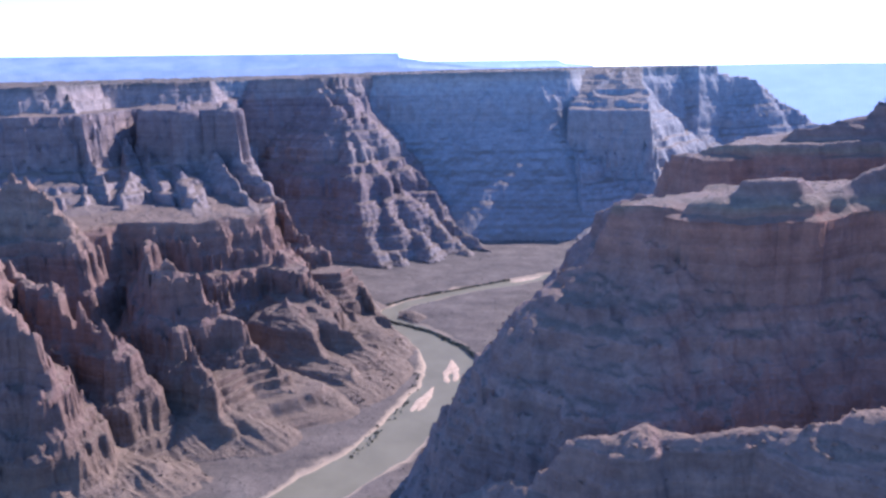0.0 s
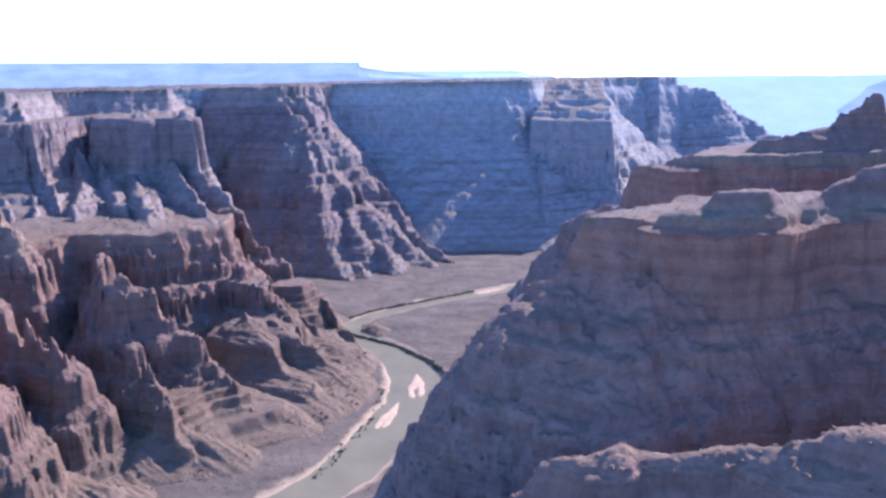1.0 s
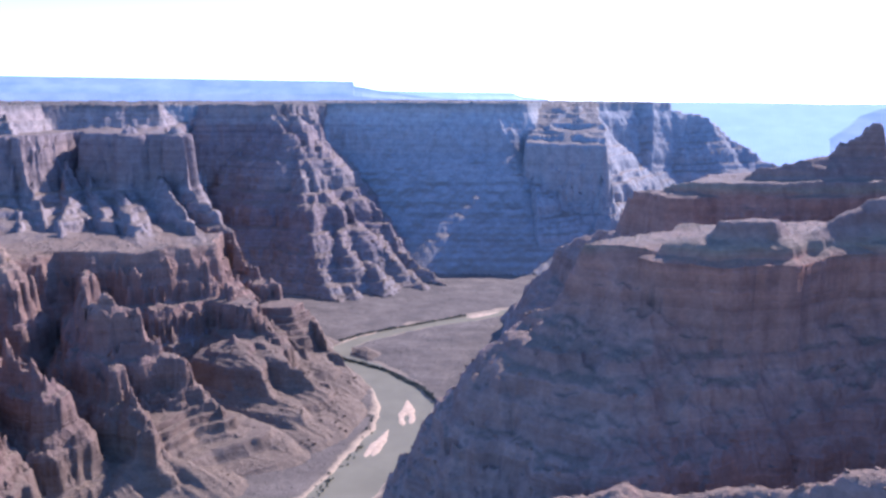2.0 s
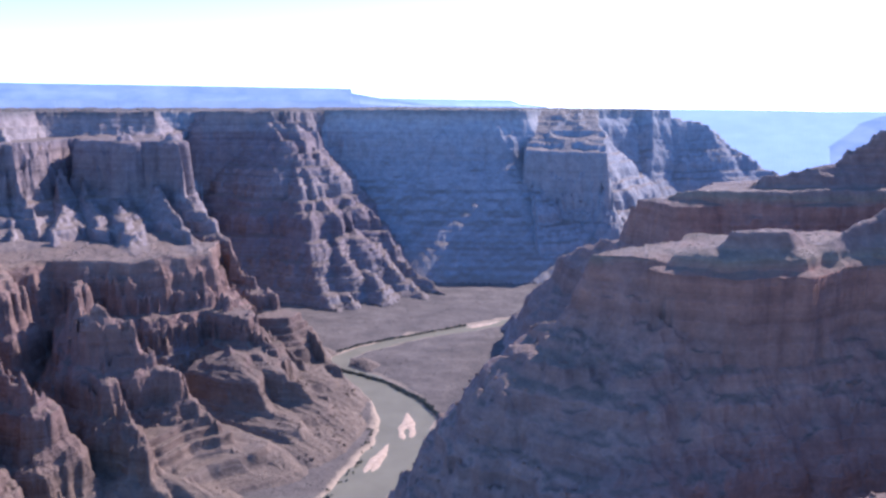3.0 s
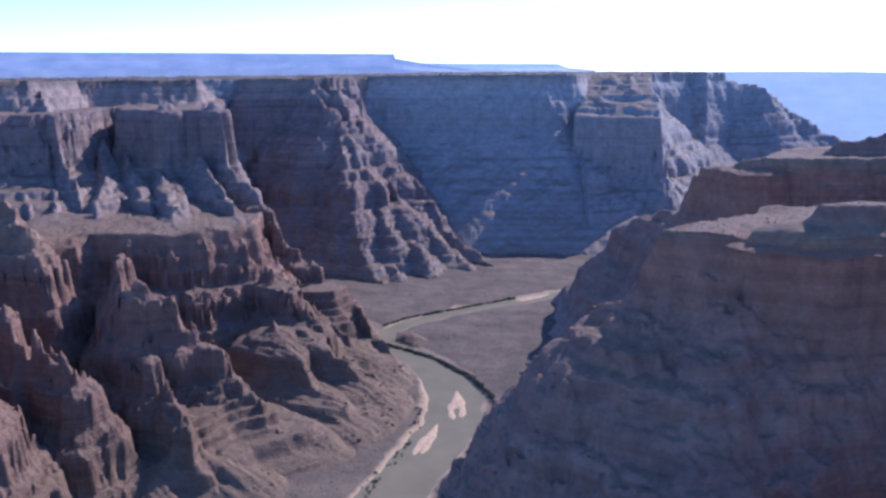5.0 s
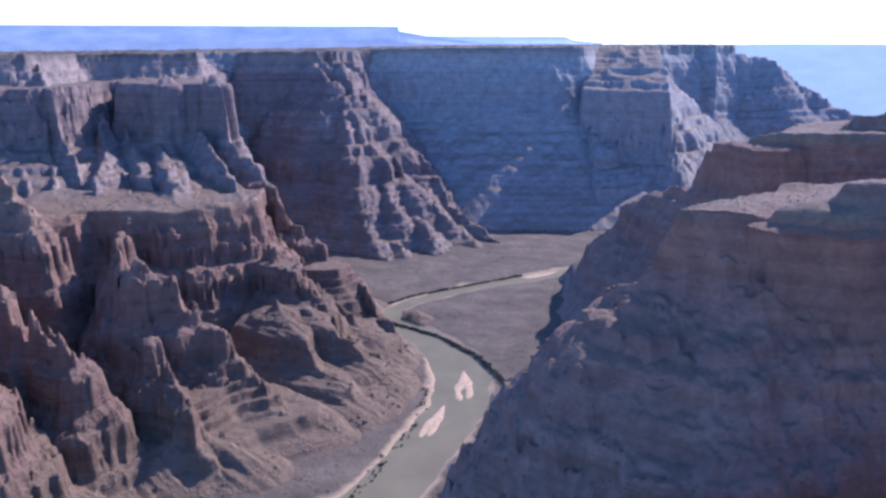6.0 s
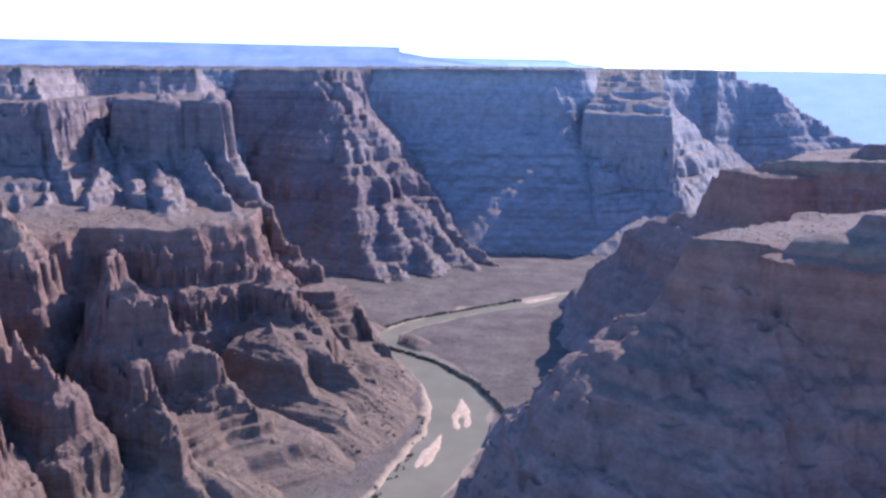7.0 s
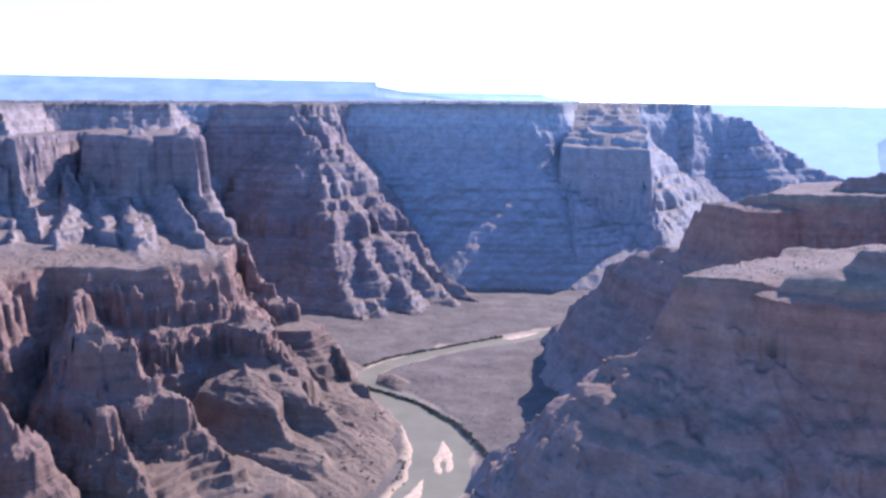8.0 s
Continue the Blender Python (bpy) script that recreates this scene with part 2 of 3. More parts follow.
RIVER_HALF = [45, 45, 45, 45, 46, 46, 47, 48, 50, 51, 48, 34, 22, 22, 22, 20, 26, 24, 30, 40, 45, 45]

# flat-topped masses: name, side, top height, outline of the top, and the fall from its edge as (distance, height)
RIM_WEST = [(-2600, -1500), (-2500, 800), (-2250, 1900), (-1900, 2360), (-1600, 2430), (-1290, 2450), (-1180, 2400), (-1100, 2430), (-1080, 2600), (-1090, 2740), (-1000, 2790), (-870, 2815), (-765, 2880), (-915, 3400), (-700, 3480), (-540, 3470),
            (-330, 3560), (-60, 3480), (190, 3420), (400, 3400), (520, 3460), (660, 3720), (900, 4050), (1330, 4370), (1350, 5200), (-6000, 5200), (-6000, -1500)]
RIM_EAST = [(4500, 4200), (2700, 2950), (1750, 2350), (1350, 1950), (1120, 1500), (1040, 1000), (960, 600), (900, 100), (850, -1500), (6000, -1500), (6000, 4200)]
MASSES = [
    ("wall", "west", 584, RIM_WEST, [(0, 584), (4, 566), (32, 513), (95, 504), (118, 362), (250, 306), (410, 284), (500, 200), (600, 95), (700, 8), (740, -60)]),
    ("wall", "west", 506, [(-900, 2540), (-735, 2478), (-612, 2490), (-668, 2620), (-770, 2800), (-900, 2800)],
     [(0, 505), (6, 488), (24, 372), (90, 312), (200, 284), (260, 200), (330, 90), (400, -60)]),
    ("far_rib_b", "west", 432, [(500, 3246), (620, 3205), (790, 3166), (830, 3330), (860, 3600), (900, 3950), (720, 3900), (610, 3620), (550, 3420)],
     [(0, 431), (8, 330), (22, 215), (70, 140), (130, 40), (170, -60)]),
    ("shelf", "west", 283, [(-1500, 1420), (-1050, 1560), (-800, 1735), (-735, 1860), (-640, 1838), (-560, 1815), (-470, 1885), (-400, 1945), (-440, 2120), (-640, 2110), (-900, 2060), (-1500, 1900)],
     [(0, 281), (6, 262), (34, 190), (78, 156), (88, 118), (150, 66), (200, 30), (250, 4), (290, -60)]),
    ("ledge_block", "west", 98, [(-296, 1424), (-345, 1392), (-398, 1328), (-425, 1345), (-385, 1440), (-330, 1462)],
     [(0, 97), (3, 87), (12, 85), (15, 76), (24, 74), (27, 65), (37, 63), (40, 54), (60, 45), (100, 20), (140, 2), (170, -60)]),
    ("ledge_block_b", "west", 140, [(-234, 1968), (-208, 1936), (-240, 1890), (-320, 1900), (-310, 1990)],
     [(0, 138), (3, 126), (11, 124), (14, 112), (22, 110), (25, 97), (34, 95), (37, 82), (46, 80), (50, 68), (75, 56), (150, 6), (180, -60)]),
    ("butte", "east", 420, [(238, 1092), (296, 1042), (350, 1036), (430, 1040), (520, 1058), (660, 1020), (1000, 900), (1050, 1250), (600, 1290), (400, 1230), (280, 1150)],
     [(0, 418), (14, 396), (40, 345), (62, 322), (122, 280), (198, 198), (242, 115), (272, 45), (298, 2), (340, -60)]),
    ("back_butte", "east", 438, [(573, 1715), (640, 1690), (850, 1680), (1150, 1600), (1300, 1900), (1000, 2000), (700, 1860)],
     [(0, 437), (10, 402), (40, 335), (120, 240), (210, 120), (285, 20), (320, -60)]),
    ("east_wall", "east", 600, RIM_EAST, [(0, 598), (20, 555), (120, 450), (240, 330), (400, 150), (520, 20), (600, -60)]),
]

# the fall of the great wall where it closes the valley
BAY_FALL = np.array([(0, 584), (8, 545), (55, 478), (100, 390), (190, 300), (290, 215), (410, 120), (510, 60), (590, 8), (640, -60)], float).T

# spurs, fins and ridges: name, side, slope across, crest (x, y, height)
CRESTS = [
    ("far_rib", "west", (0.9, 3.5), [(540, 3260, 335), (526, 3160, 282), (514, 3060, 208), (506, 2960, 112), (500, 2860, 30)]),
    ("far_rib_c", "west", (1.0, 3.0), [(930, 3950, 540), (880, 3700, 410), (850, 3560, 340), (890, 3420, 215), (930, 3300, 110), (960, 3200, 40)]),
    ("far_rib_d", "west", 1.0, [(1330, 4370, 590), (1440, 4340, 545), (1610, 4300, 505), (1720, 4260, 400), (1850, 4200, 320), (2050, 4050, 180)]),
    ("wall", "west", (3.5, 1.7), [(-1130, 2520, 575), (-1070, 2440, 560), (-980, 2330, 440), (-936, 2255, 385), (-850, 2120, 296)]),
    ("wall", "west", 2.0, [(-800, 2600, 512), (-760, 2520, 508), (-735, 2470, 500), (-725, 2390, 345), (-680, 2230, 296)]),
    ("wall", "west", (4.0, 2.0), [(-690, 2640, 512), (-655, 2570, 508), (-612, 2490, 498), (-600, 2420, 350), (-540, 2220, 294)]),
    ("wall", "west", (4.5, 1.6), [(-612, 2480, 500), (-578, 2400, 392), (-530, 2320, 348), (-475, 2250, 312), (-425, 2150, 276)]),
    ("wall", "west", 1.6, [(-900, 2420, 400), (-830, 2290, 318), (-770, 2200, 292)]),
    ("wall", "west", 2.6, [(-752, 2500, 524), (-742, 2484, 534)]),
    ("wall", "west", 2.6, [(-640, 2520, 520), (-626, 2500, 530)]),
    ("promontory", "west", (4.5, 1.8), [(-450, 2180, 292), (-385, 2080, 245), (-310, 2010, 192), (-236, 1960, 138), (-165, 1875, 80), (-105, 1805, 34), (-70, 1770, 12)]),
    ("promontory", "west", 1.35, [(-520, 2000, 285), (-400, 1890, 224), (-330, 1860, 180)]),
    ("promontory", "west", 1.25, [(-390, 1900, 224), (-300, 1780, 165), (-215, 1700, 95), (-140, 1660, 42), (-105, 1625, 12)]),
    ("fan_a", "west", 0.62, [(-330, 1800, 150), (-250, 1660, 105), (-185, 1605, 72), (-125, 1570, 20)]),
    ("fan_a", "west", 0.62, [(-330, 1690, 135), (-270, 1580, 92), (-210, 1510, 58), (-160, 1460, 14)]),
    ("fan_a", "west", 0.5, [(-260, 1860, 100), (-170, 1760, 55), (-120, 1700, 26)]),
    ("ridge", "west", (1.5, 1.75), [(-640, 1780, 245), (-585, 1590, 205), (-550, 1500, 228), (-505, 1440, 268), (-440, 1440, 222), (-365, 1432, 158), (-296, 1420, 96), (-235, 1385, 30)]),
    ("ridge", "west", (1.5, 1.7), [(-505, 1440, 262), (-455, 1375, 172), (-400, 1320, 108), (-350, 1265, 48)]),
    ("fan_b", "west", 0.55, [(-340, 1420, 92), (-250, 1410, 42), (-195, 1440, 14)]),
    ("fan_c", "west", 0.55, [(-390, 1320, 100), (-320, 1290, 42), (-265, 1280, 12)]),
    ("near_ridge", "west", 1.5, [(-860, 1500, 292), (-740, 1280, 288), (-640, 1160, 268), (-600, 1130, 250), (-572, 1108, 205), (-556, 1096, 130)]),
    ("near_ridge", "west", 1.65, [(-800, 1480, 272), (-660, 1360, 262), (-600, 1300, 250), (-555, 1280, 228), (-525, 1266, 200), (-505, 1258, 150)]),
    ("near_ridge", "west", 2.0, [(-927, 1800, 401), (-861, 1780, 379), (-808, 1740, 352), (-767, 1690, 314), (-743, 1650, 273)]),
    ("fan_d", "west", 0.6, [(-640, 1330, 140), (-540, 1220, 72), (-430, 1190, 22)]),
    ("fan_d", "west", 0.55, [(-600, 1130, 130), (-540, 1130, 98), (-450, 1140, 48), (-360, 1155, 12)]),
    ("knob", "east", 1.9, [(330, 1036, 436), (375, 1034, 455), (430, 1038, 456), (489, 1056, 440), (620, 1100, 470), (760, 1150, 510)]),
    ("back_butte", "east", 1.35, [(1000, 1750, 540), (850, 1745, 478), (700, 1740, 442), (573, 1718, 436), (490, 1820, 370), (430, 1950, 292), (384, 2095, 182), (330, 2260, 62)]),
    ("butte", "east", 0.8, [(270, 1480, 150), (174, 1500, 100), (87, 1502, 50), (40, 1500, 12)]),
    ("front_ridge", "east", 1.05, [(820, 600, 560), (560, 640, 370), (430, 690, 300), (344, 720, 272), (291, 756, 250), (232, 759, 244), (183, 762, 262), (150, 768, 246), (110, 776, 212), (60, 788, 178), (-20, 800, 145), (-120, 800, 85), (-240, 820, 20)]),
]
# the spur: a fan of ribs between its shaded edge and its far outline
SPUR_NEAR = np.array([(-575, 3470, 584), (-520, 3350, 562), (-400, 3200, 480), (-345, 3060, 385), (-325, 2930, 315), (-300, 2780, 215), (-250, 2620, 115), (-190, 2470, 24)], float)
SPUR_FAR = np.array([(-430, 3500, 584), (-370, 3400, 562), (-296, 3330, 522), (-248, 3200, 397), (-190, 3120, 314), (-110, 3060, 242), (-39, 2990, 215), (10, 2890, 119), (86, 2760, 48), (188, 2610, 6)], float)
for k, f in enumerate((0.0, 0.13, 0.34, 0.46, 0.71, 0.85, 1.0)):
    rib_line = []
    for h in (582, 560, 520, 470, 420, 370, 320, 270, 220, 170, 120, 70, 24):
        p = [np.interp(-h, -side_line[:, 2], side_line[:, j]) for side_line in (SPUR_NEAR, SPUR_FAR) for j in (0, 1)]
        g = min(max(f + 0.07 * math.sin(0.017 * h + 1.9 * k) * (0 < k < 6), 0), 1)
        wave = 16 * math.sin(0.023 * h * (1 + 0.13 * k) + 2.1 * k) * (0 < k < 6)
        rib_line.append((p[0] + (p[2] - p[0]) * g, p[1] + (p[3] - p[1]) * g - 2 * wave, h + wave))
    CRESTS.append(("spur", "west", (0.8, 1.3) if k == 0 else (3.0, 1.0) if k == 6 else 0.95, rib_line))
CRESTS.append(("spur", "west", 0.58, [(-190, 2760, 120), (-150, 2650, 60), (-110, 2560, 8)]))
CRESTS.append(("spur", "west", 0.58, [(-60, 2830, 110), (0, 2720, 55), (40, 2630, 8)]))
# talus fins that stand out from the foot of the great cliff
fin_rng = random.Random(12)
FIN_FEET = [(-1650, 2290), (-1250, 2330), (-1060, 2350), (-900, 2490), (-735, 2440), (-590, 2440)]
for (ax, ay), (bx, by) in zip(FIN_FEET[:-1], FIN_FEET[1:]):
    reach = math.hypot(bx - ax, by - ay)
    for k in range(max(1, round(reach / 105))):
        t = (k + 0.3 + 0.4 * fin_rng.random()) / max(1, round(reach / 105))
        fx, fy, top = ax + (bx - ax) * t, ay + (by - ay) * t, 362 + 45 * fin_rng.random()
        ux, uy = 0.42 + 0.3 * (fin_rng.random() - 0.5), -0.9
        far = (430 if fx > -1000 else 360) + 190 * fin_rng.random()
        CRESTS.append(("wall", "west", (0.75, 1.6) if fx < -760 else (3.0, 1.6), [(fx, fy, top), (fx + 60 * ux, fy + 60 * uy, top - 14), (fx + 0.5 * far * ux, fy + 0.5 * far * uy, 328), (fx + far * ux, fy + far * uy, 290)]))
KINDS = ["floor", "wall", "east_wall", "shelf", "spur", "far_rib", "far_rib_b", "far_rib_c", "far_rib_d", "promontory", "ridge", "near_ridge", "fan_a", "fan_b", "fan_c", "fan_d", "ledge_block", "ledge_block_b", "butte", "knob", "back_butte", "front_ridge"]
CRAGGY = {"shelf", "promontory", "ridge", "near_ridge"}
EAST = {"east_wall", "butte", "knob", "back_butte", "front_ridge"}


def along(x, y, line, values):
    """Distance to a plan polyline and the value at the nearest place on it."""
    best, val = np.full(x.shape, 1e9), np.zeros(x.shape)
    for k, ((ax, ay), (bx, by)) in enumerate(zip(line[:-1], line[1:])):
        dx, dy = bx - ax, by - ay
        t = np.clip(((x - ax) * dx + (y - ay) * dy) / (dx * dx + dy * dy), 0, 1)
        d = (x - ax - t * dx) ** 2 + (y - ay - t * dy) ** 2
        near = d < best
        best = np.where(near, d, best)
        val = np.where(near, values[k] + (values[k + 1] - values[k]) * t, val)
    return np.sqrt(best), val


def reach(x, y, line, far):
    """Which places lie within reach of a plan line's box."""
    p = np.array(line, float)
    return (x > p[:, 0].min() - far) & (x < p[:, 0].max() + far) & (y > p[:, 1].min() - far) & (y < p[:, 1].max() + far)


def land(px, py):
    """Height of the land, which landform it belongs to, and the distance from the waterline."""
    shape = px.shape
    px, py = px.ravel(), py.ravel()
    # crooked edges: shift the plan by noise at several sizes
    x = px + 26 * fbm(px, py, 230, 2, 11) + 11 * fbm(px, py, 62, 2, 21) + 2 * fbm(px, py, 17, 1, 25)
    y = py + 26 * fbm(px, py, 230, 2, 31) + 11 * fbm(px, py, 62, 2, 41) + 2 * fbm(px, py, 17, 1, 45)
    rib = ridged(px, py, 165, 4, 51, 0.5) - 0.60
    tooth = ridged(px, py, 46, 3, 61, 0.5) - 0.62
    nick = ridged(px, py, 19, 2, 65, 0.5) - 0.60
    chip = ridged(px, py, 9, 2, 67, 0.5) - 0.60
    runnel = ridged(0.5 * px + 0.85 * py, (0.85 * px - 0.5 * py) / 7, 17, 2, 107) - 0.6
    crag = np.clip(0.9 + 2.2 * fbm(px, py, 140, 2, 105), 0.15, 1.6)
    stub = crag * (20 * np.maximum(perlin(px / 19, py / 19, 68) - 0.16, 0) + 5 * np.maximum(perlin(px / 9, py / 9, 69) - 0.14, 0))

    d_river, half = along(px, py, RIVER, RIVER_HALF)
    edge = d_river - half + 7 * fbm(px, py, 60, 3, 71)
    floor = np.where(edge < 0, np.maximum(edge * 0.25, -4), 3.0 * (1 - np.exp(-np.maximum(edge, 0) / 7)) + 0.05 * np.minimum(np.maximum(edge, 0), 150))
    floor = floor + np.clip(edge / 40, 0, 1) * (1.6 * fbm(px, py, 45, 3, 81))
    shore = np.clip((edge - 2) / 30, 0, 1)

    got = {name: np.full(px.shape, -200.0) for name in KINDS[1:]}
    for name, side, top, ring, fall in MASSES:
        f = np.array(fall, float).T
        at = np.flatnonzero(reach(x, y, ring, f[0, -1] * 1.3 + 40))
        ax, ay, bx, by = x[at], y[at], px[at], py[at]
        calm = 0.5 if side == "east" or "far_rib" in name else 0.12 if "ledge" in name else 0.6 if name == "wall" else 1.0
        out = to_line(ax, ay, ring + ring[:1])
        within = inside(ax, ay, ring)
        d = np.maximum(out - calm * ((24 if name == "wall" else 46) * rib[at] + (20 if side == "east" else 16 if name == "shelf" else 6) * tooth[at] + (11 if name == "shelf" else 4) * nick[at] + 2 * chip[at]) * np.clip(out / 35, 0, 1), 0)
        if name == "wall":
            d = d * (0.8 + 1.2 * np.clip((bx + 740) / 150, 0, 1) - 0.15 * np.clip((bx + 300) / 200, 0, 1))
            if top < 520:
                d = d * (1 + 2.5 * np.clip((bx + 650) / 40, 0, 1))
            else:
                d = d * (1 + 1.5 * np.clip((bx + 800) / 90, 0, 1) * np.clip((3380 - by) / 150, 0, 1) * np.clip((by - 2550) / 100, 0, 1) * np.clip((-400 - bx) / 100, 0, 1))
        if name == "shelf":
            d = d * (1 + 2.5 * np.clip((bx + 500) / 60, 0, 1) * np.clip((by - 1990) / 40, 0, 1))
        if name == "butte":
            d = d * (1 + 1.0 * np.clip((by - 1140) / 80, 0, 1) + 0.65 * np.clip((bx - 260) / 120, 0, 1) * np.clip((1090 - by) / 60, 0, 1))
        if name == "wall" and top > 520:
            bay = np.clip((bx + 420) / 120, 0, 1)
            fall_z = np.interp(d, f[0], f[1], right=-60) * (1 - bay) + np.interp(d * 0.53, BAY_FALL[0], BAY_FALL[1], right=-60) * bay
        else:
            fall_z = np.interp(d, f[0], f[1], right=-60)
        d = np.maximum(d - (9 - 6 * bay if name == "wall" and top > 520 else 2 if "ledge" in name else 9 if side == "east" or name == "wall" else 16) * broken(bx, by, fall_z) * np.clip(out / 30, 0, 1), 0)
        if name == "wall" and top > 520:
            z = np.interp(d, f[0], f[1], right=-60) * (1 - bay) + np.interp(d * 0.53, BAY_FALL[0], BAY_FALL[1], right=-60) * bay
        else:
            z = np.interp(d, f[0], f[1], right=-60)
        rise = np.clip((by + 0.28 * bx - 3390) * 0.33, 0, 150) + 36 * rib[at] * np.clip(out / 80, 0, 1) if name == "far_rib_b" else np.minimum(out * 0.012, 14)
        z = np.where(within, top + rise + (15.0 if name == "shelf" else 2.5) * fbm(bx, by, 120, 3, 91), z)
        got[name][at] = np.maximum(got[name][at], z)
    for name, side, slope, line in CRESTS:
        table = BEDS_EAST if side == "east" else BEDS_SPUR if name == "spur" or "far_rib" in name else BEDS_RIDGE if "ridge" in name or "fan" in name or name == "promontory" else BEDS_WEST
        at = np.flatnonzero(reach(x, y, [p[:2] for p in line], 40 + 1.3 * max(p[2] for p in line) / (min(slope) if isinstance(slope, tuple) else slope)))
        calm = 0.22 if name == "knob" else 0.5 if name == "front_ridge" else 0.45 if side == "east" else 0.35 if "fan" in name else 0.35 if "far_rib" in name else 0.7 if name == "spur" else 0.6 if name == "wall" else 1.0
        rough = 1.25 if name in CRAGGY else 1.0
        e = crest(x[at], y[at], line, slope, table, 2.5 if name == "front_ridge" else 8.0 if name == "knob" else 3.0, 11.0 if name == "front_ridge" else 0.0)
        e = e + np.clip((e + 30) / 150, 0, 1) * calm * rough * ((32 if name == "spur" else 38) * rib[at] + (11 if rough > 1 else 9) * tooth[at] + (7 if rough > 1 else 5) * nick[at] + (3 if rough > 1 else 2) * chip[at] + (4 if "fan" in name else 6 if name == "spur" else 4 if name == "front_ridge" else 17 if rough > 1 else 12) * broken(px[at], py[at], e, 28.0, 23.0))
        z = np.interp(e, table[0], table[1], left=-200)
        if name == "knob":
            z = np.where(z < 408, -200.0, z)
        got[name][at] = np.maximum(got[name][at], z)
    drift = 7 * fbm(px, py, 420, 2, 95)
    step = np.clip(0.8 + 1.3 * fbm(px, py, 110, 2, 103), 0.25, 1.1)
    rubble = 2.2 * fbm(px, py, 15, 2, 97) + 3.0 * fbm(px, py, 36, 2, 99)
    best, kind = floor, np.zeros(px.shape, np.int64)
    for k, name in enumerate(KINDS):
        if k == 0:
            continue
        at = np.flatnonzero((got[name] > -20) & (edge >= 2))
        z = got[name][at]
        # thin ledges and rubble
        amp = np.clip(z / 50, 0, 1) * 1.0
        ledge = 0.55 if name in EAST else 0.7 if "ridge" in name or "fan" in name else 1.0
        if name == "wall":
            ledge = 1.0 - 0.65 * np.clip((px[at] + 500) / 120, 0, 1)
        beds = np.interp(z + drift[at], THIN_BEDS[0], THIN_BEDS[1]) - drift[at]
        z = z + amp * (ledge * step[at] * (beds - z) + (0.4 if "fan" in name else 0.7) * rubble[at])
        if name in CRAGGY:
            z = z + amp * stub[at] * (z < 262 if name == "shelf" else 1)
        if "fan" in name:
            z = z + 6 * runnel[at] * np.clip(z / 30, 0, 1)
        z = z * (0.15 + 0.85 * shore[at])
        up = z > best[at]
        best[at[up]], kind[at[up]] = z[up], k
    return best.reshape(shape), kind.reshape(shape), edge.reshape(shape)


# ---- the sheet of land, finer where the land is steep and near ----
APEX = (0.0, -60.0)
DENSE, ROWS = 1200, 960


def bearings():
    wide = np.radians(np.concatenate([np.linspace(-180, -33, 70)[:-1], np.linspace(-33, 36, DENSE), np.linspace(36, 180, 70)[1:]]))
    return wide


def spread(az):
    """Row distances for each bearing, close together on steep ground."""
    some = np.radians(np.linspace(-180, 180, 361))
    r = np.exp(np.linspace(math.log(60), math.log(5060), 900))
    rr, aa = np.meshgrid(r, some, indexing="ij")
    z, _, _ = land(APEX[0] + rr * np.sin(aa), APEX[1] + rr * np.cos(aa))
    dr = np.diff(r)[:, None]
    rise = np.diff(z, axis=0)
    mid = (r[1:, None] + r[:-1, None]) / 2
    cost = np.sqrt((0.55 * dr) ** 2 + np.where(rise > 0, 1.0, 0.35) ** 2 * rise**2) / np.maximum(mid, 700) * np.where(mid < 550, 0.3, 1)
    kernel = np.hanning(9)
    kernel /= kernel.sum()
    padded = np.concatenate([cost[:, -4:], cost, cost[:, :4]], 1)
    cost = sum(kernel[k] * padded[:, k : k + cost.shape[1]] for k in range(9))
    cdf = np.vstack([np.zeros((1, len(some))), np.cumsum(cost, 0)])
    cdf /= cdf[-1]
    want = np.linspace(0, 1, ROWS)
    table = np.stack([np.interp(want, cdf[:, k], r) for k in range(len(some))], 1)
    out = np.empty((ROWS, len(az)))
    for k in range(ROWS):
        out[k] = np.interp(az, some, table[k])
    return out


AZ = bearings()
RR = spread(AZ)
LX, LY = APEX[0] + RR * np.sin(AZ)[None], APEX[1] + RR * np.cos(AZ)[None]
LZ, LK, LEDGE = land(LX, LY)
NR, NA = LZ.shape
ids = np.arange(NR * NA).reshape(NR, NA)
nxt = np.roll(ids, -1, 1)
QUADS = np.stack([ids[:-1], nxt[:-1], nxt[1:], ids[1:]], -1).reshape(-1, 4)
COORDS = np.stack([LX, LY, LZ], -1).reshape(-1, 3)
q_kind = LK.reshape(-1)[QUADS[:, 0]]
q_z = COORDS[QUADS, 2].mean(1)


def mesh_from(name, coords, faces, smooth=False):
    """A mesh from arrays of corners and four-sided faces."""
    used, back_to = np.unique(faces, return_inverse=True)
    faces = back_to.reshape(faces.shape)
    me = bpy.data.meshes.new(name)
    me.vertices.add(len(used))
    me.vertices.foreach_set("co", coords[used].astype(np.float32).ravel())
    n = faces.shape[1]
    me.loops.add(faces.size)
    me.loops.foreach_set("vertex_index", faces.astype(np.int32).ravel())
    me.polygons.add(len(faces))
    me.polygons.foreach_set("loop_start", np.arange(0, faces.size, n, dtype=np.int32))
    me.polygons.foreach_set("loop_total", np.full(len(faces), n, dtype=np.int32))
    me.update(calc_edges=True)
    me.polygons.foreach_set("use_smooth", np.full(len(faces), smooth))
    return me


def mesh_part(name, me, mat, parent=None, label=""):
    me.materials.append(mat)
    ob = new(name, me)
    if parent is not None:
        ob.parent = parent
        ob.matrix_parent_inverse = parent.matrix_world.inverted()
    return tagged(ob, label) if label else ob


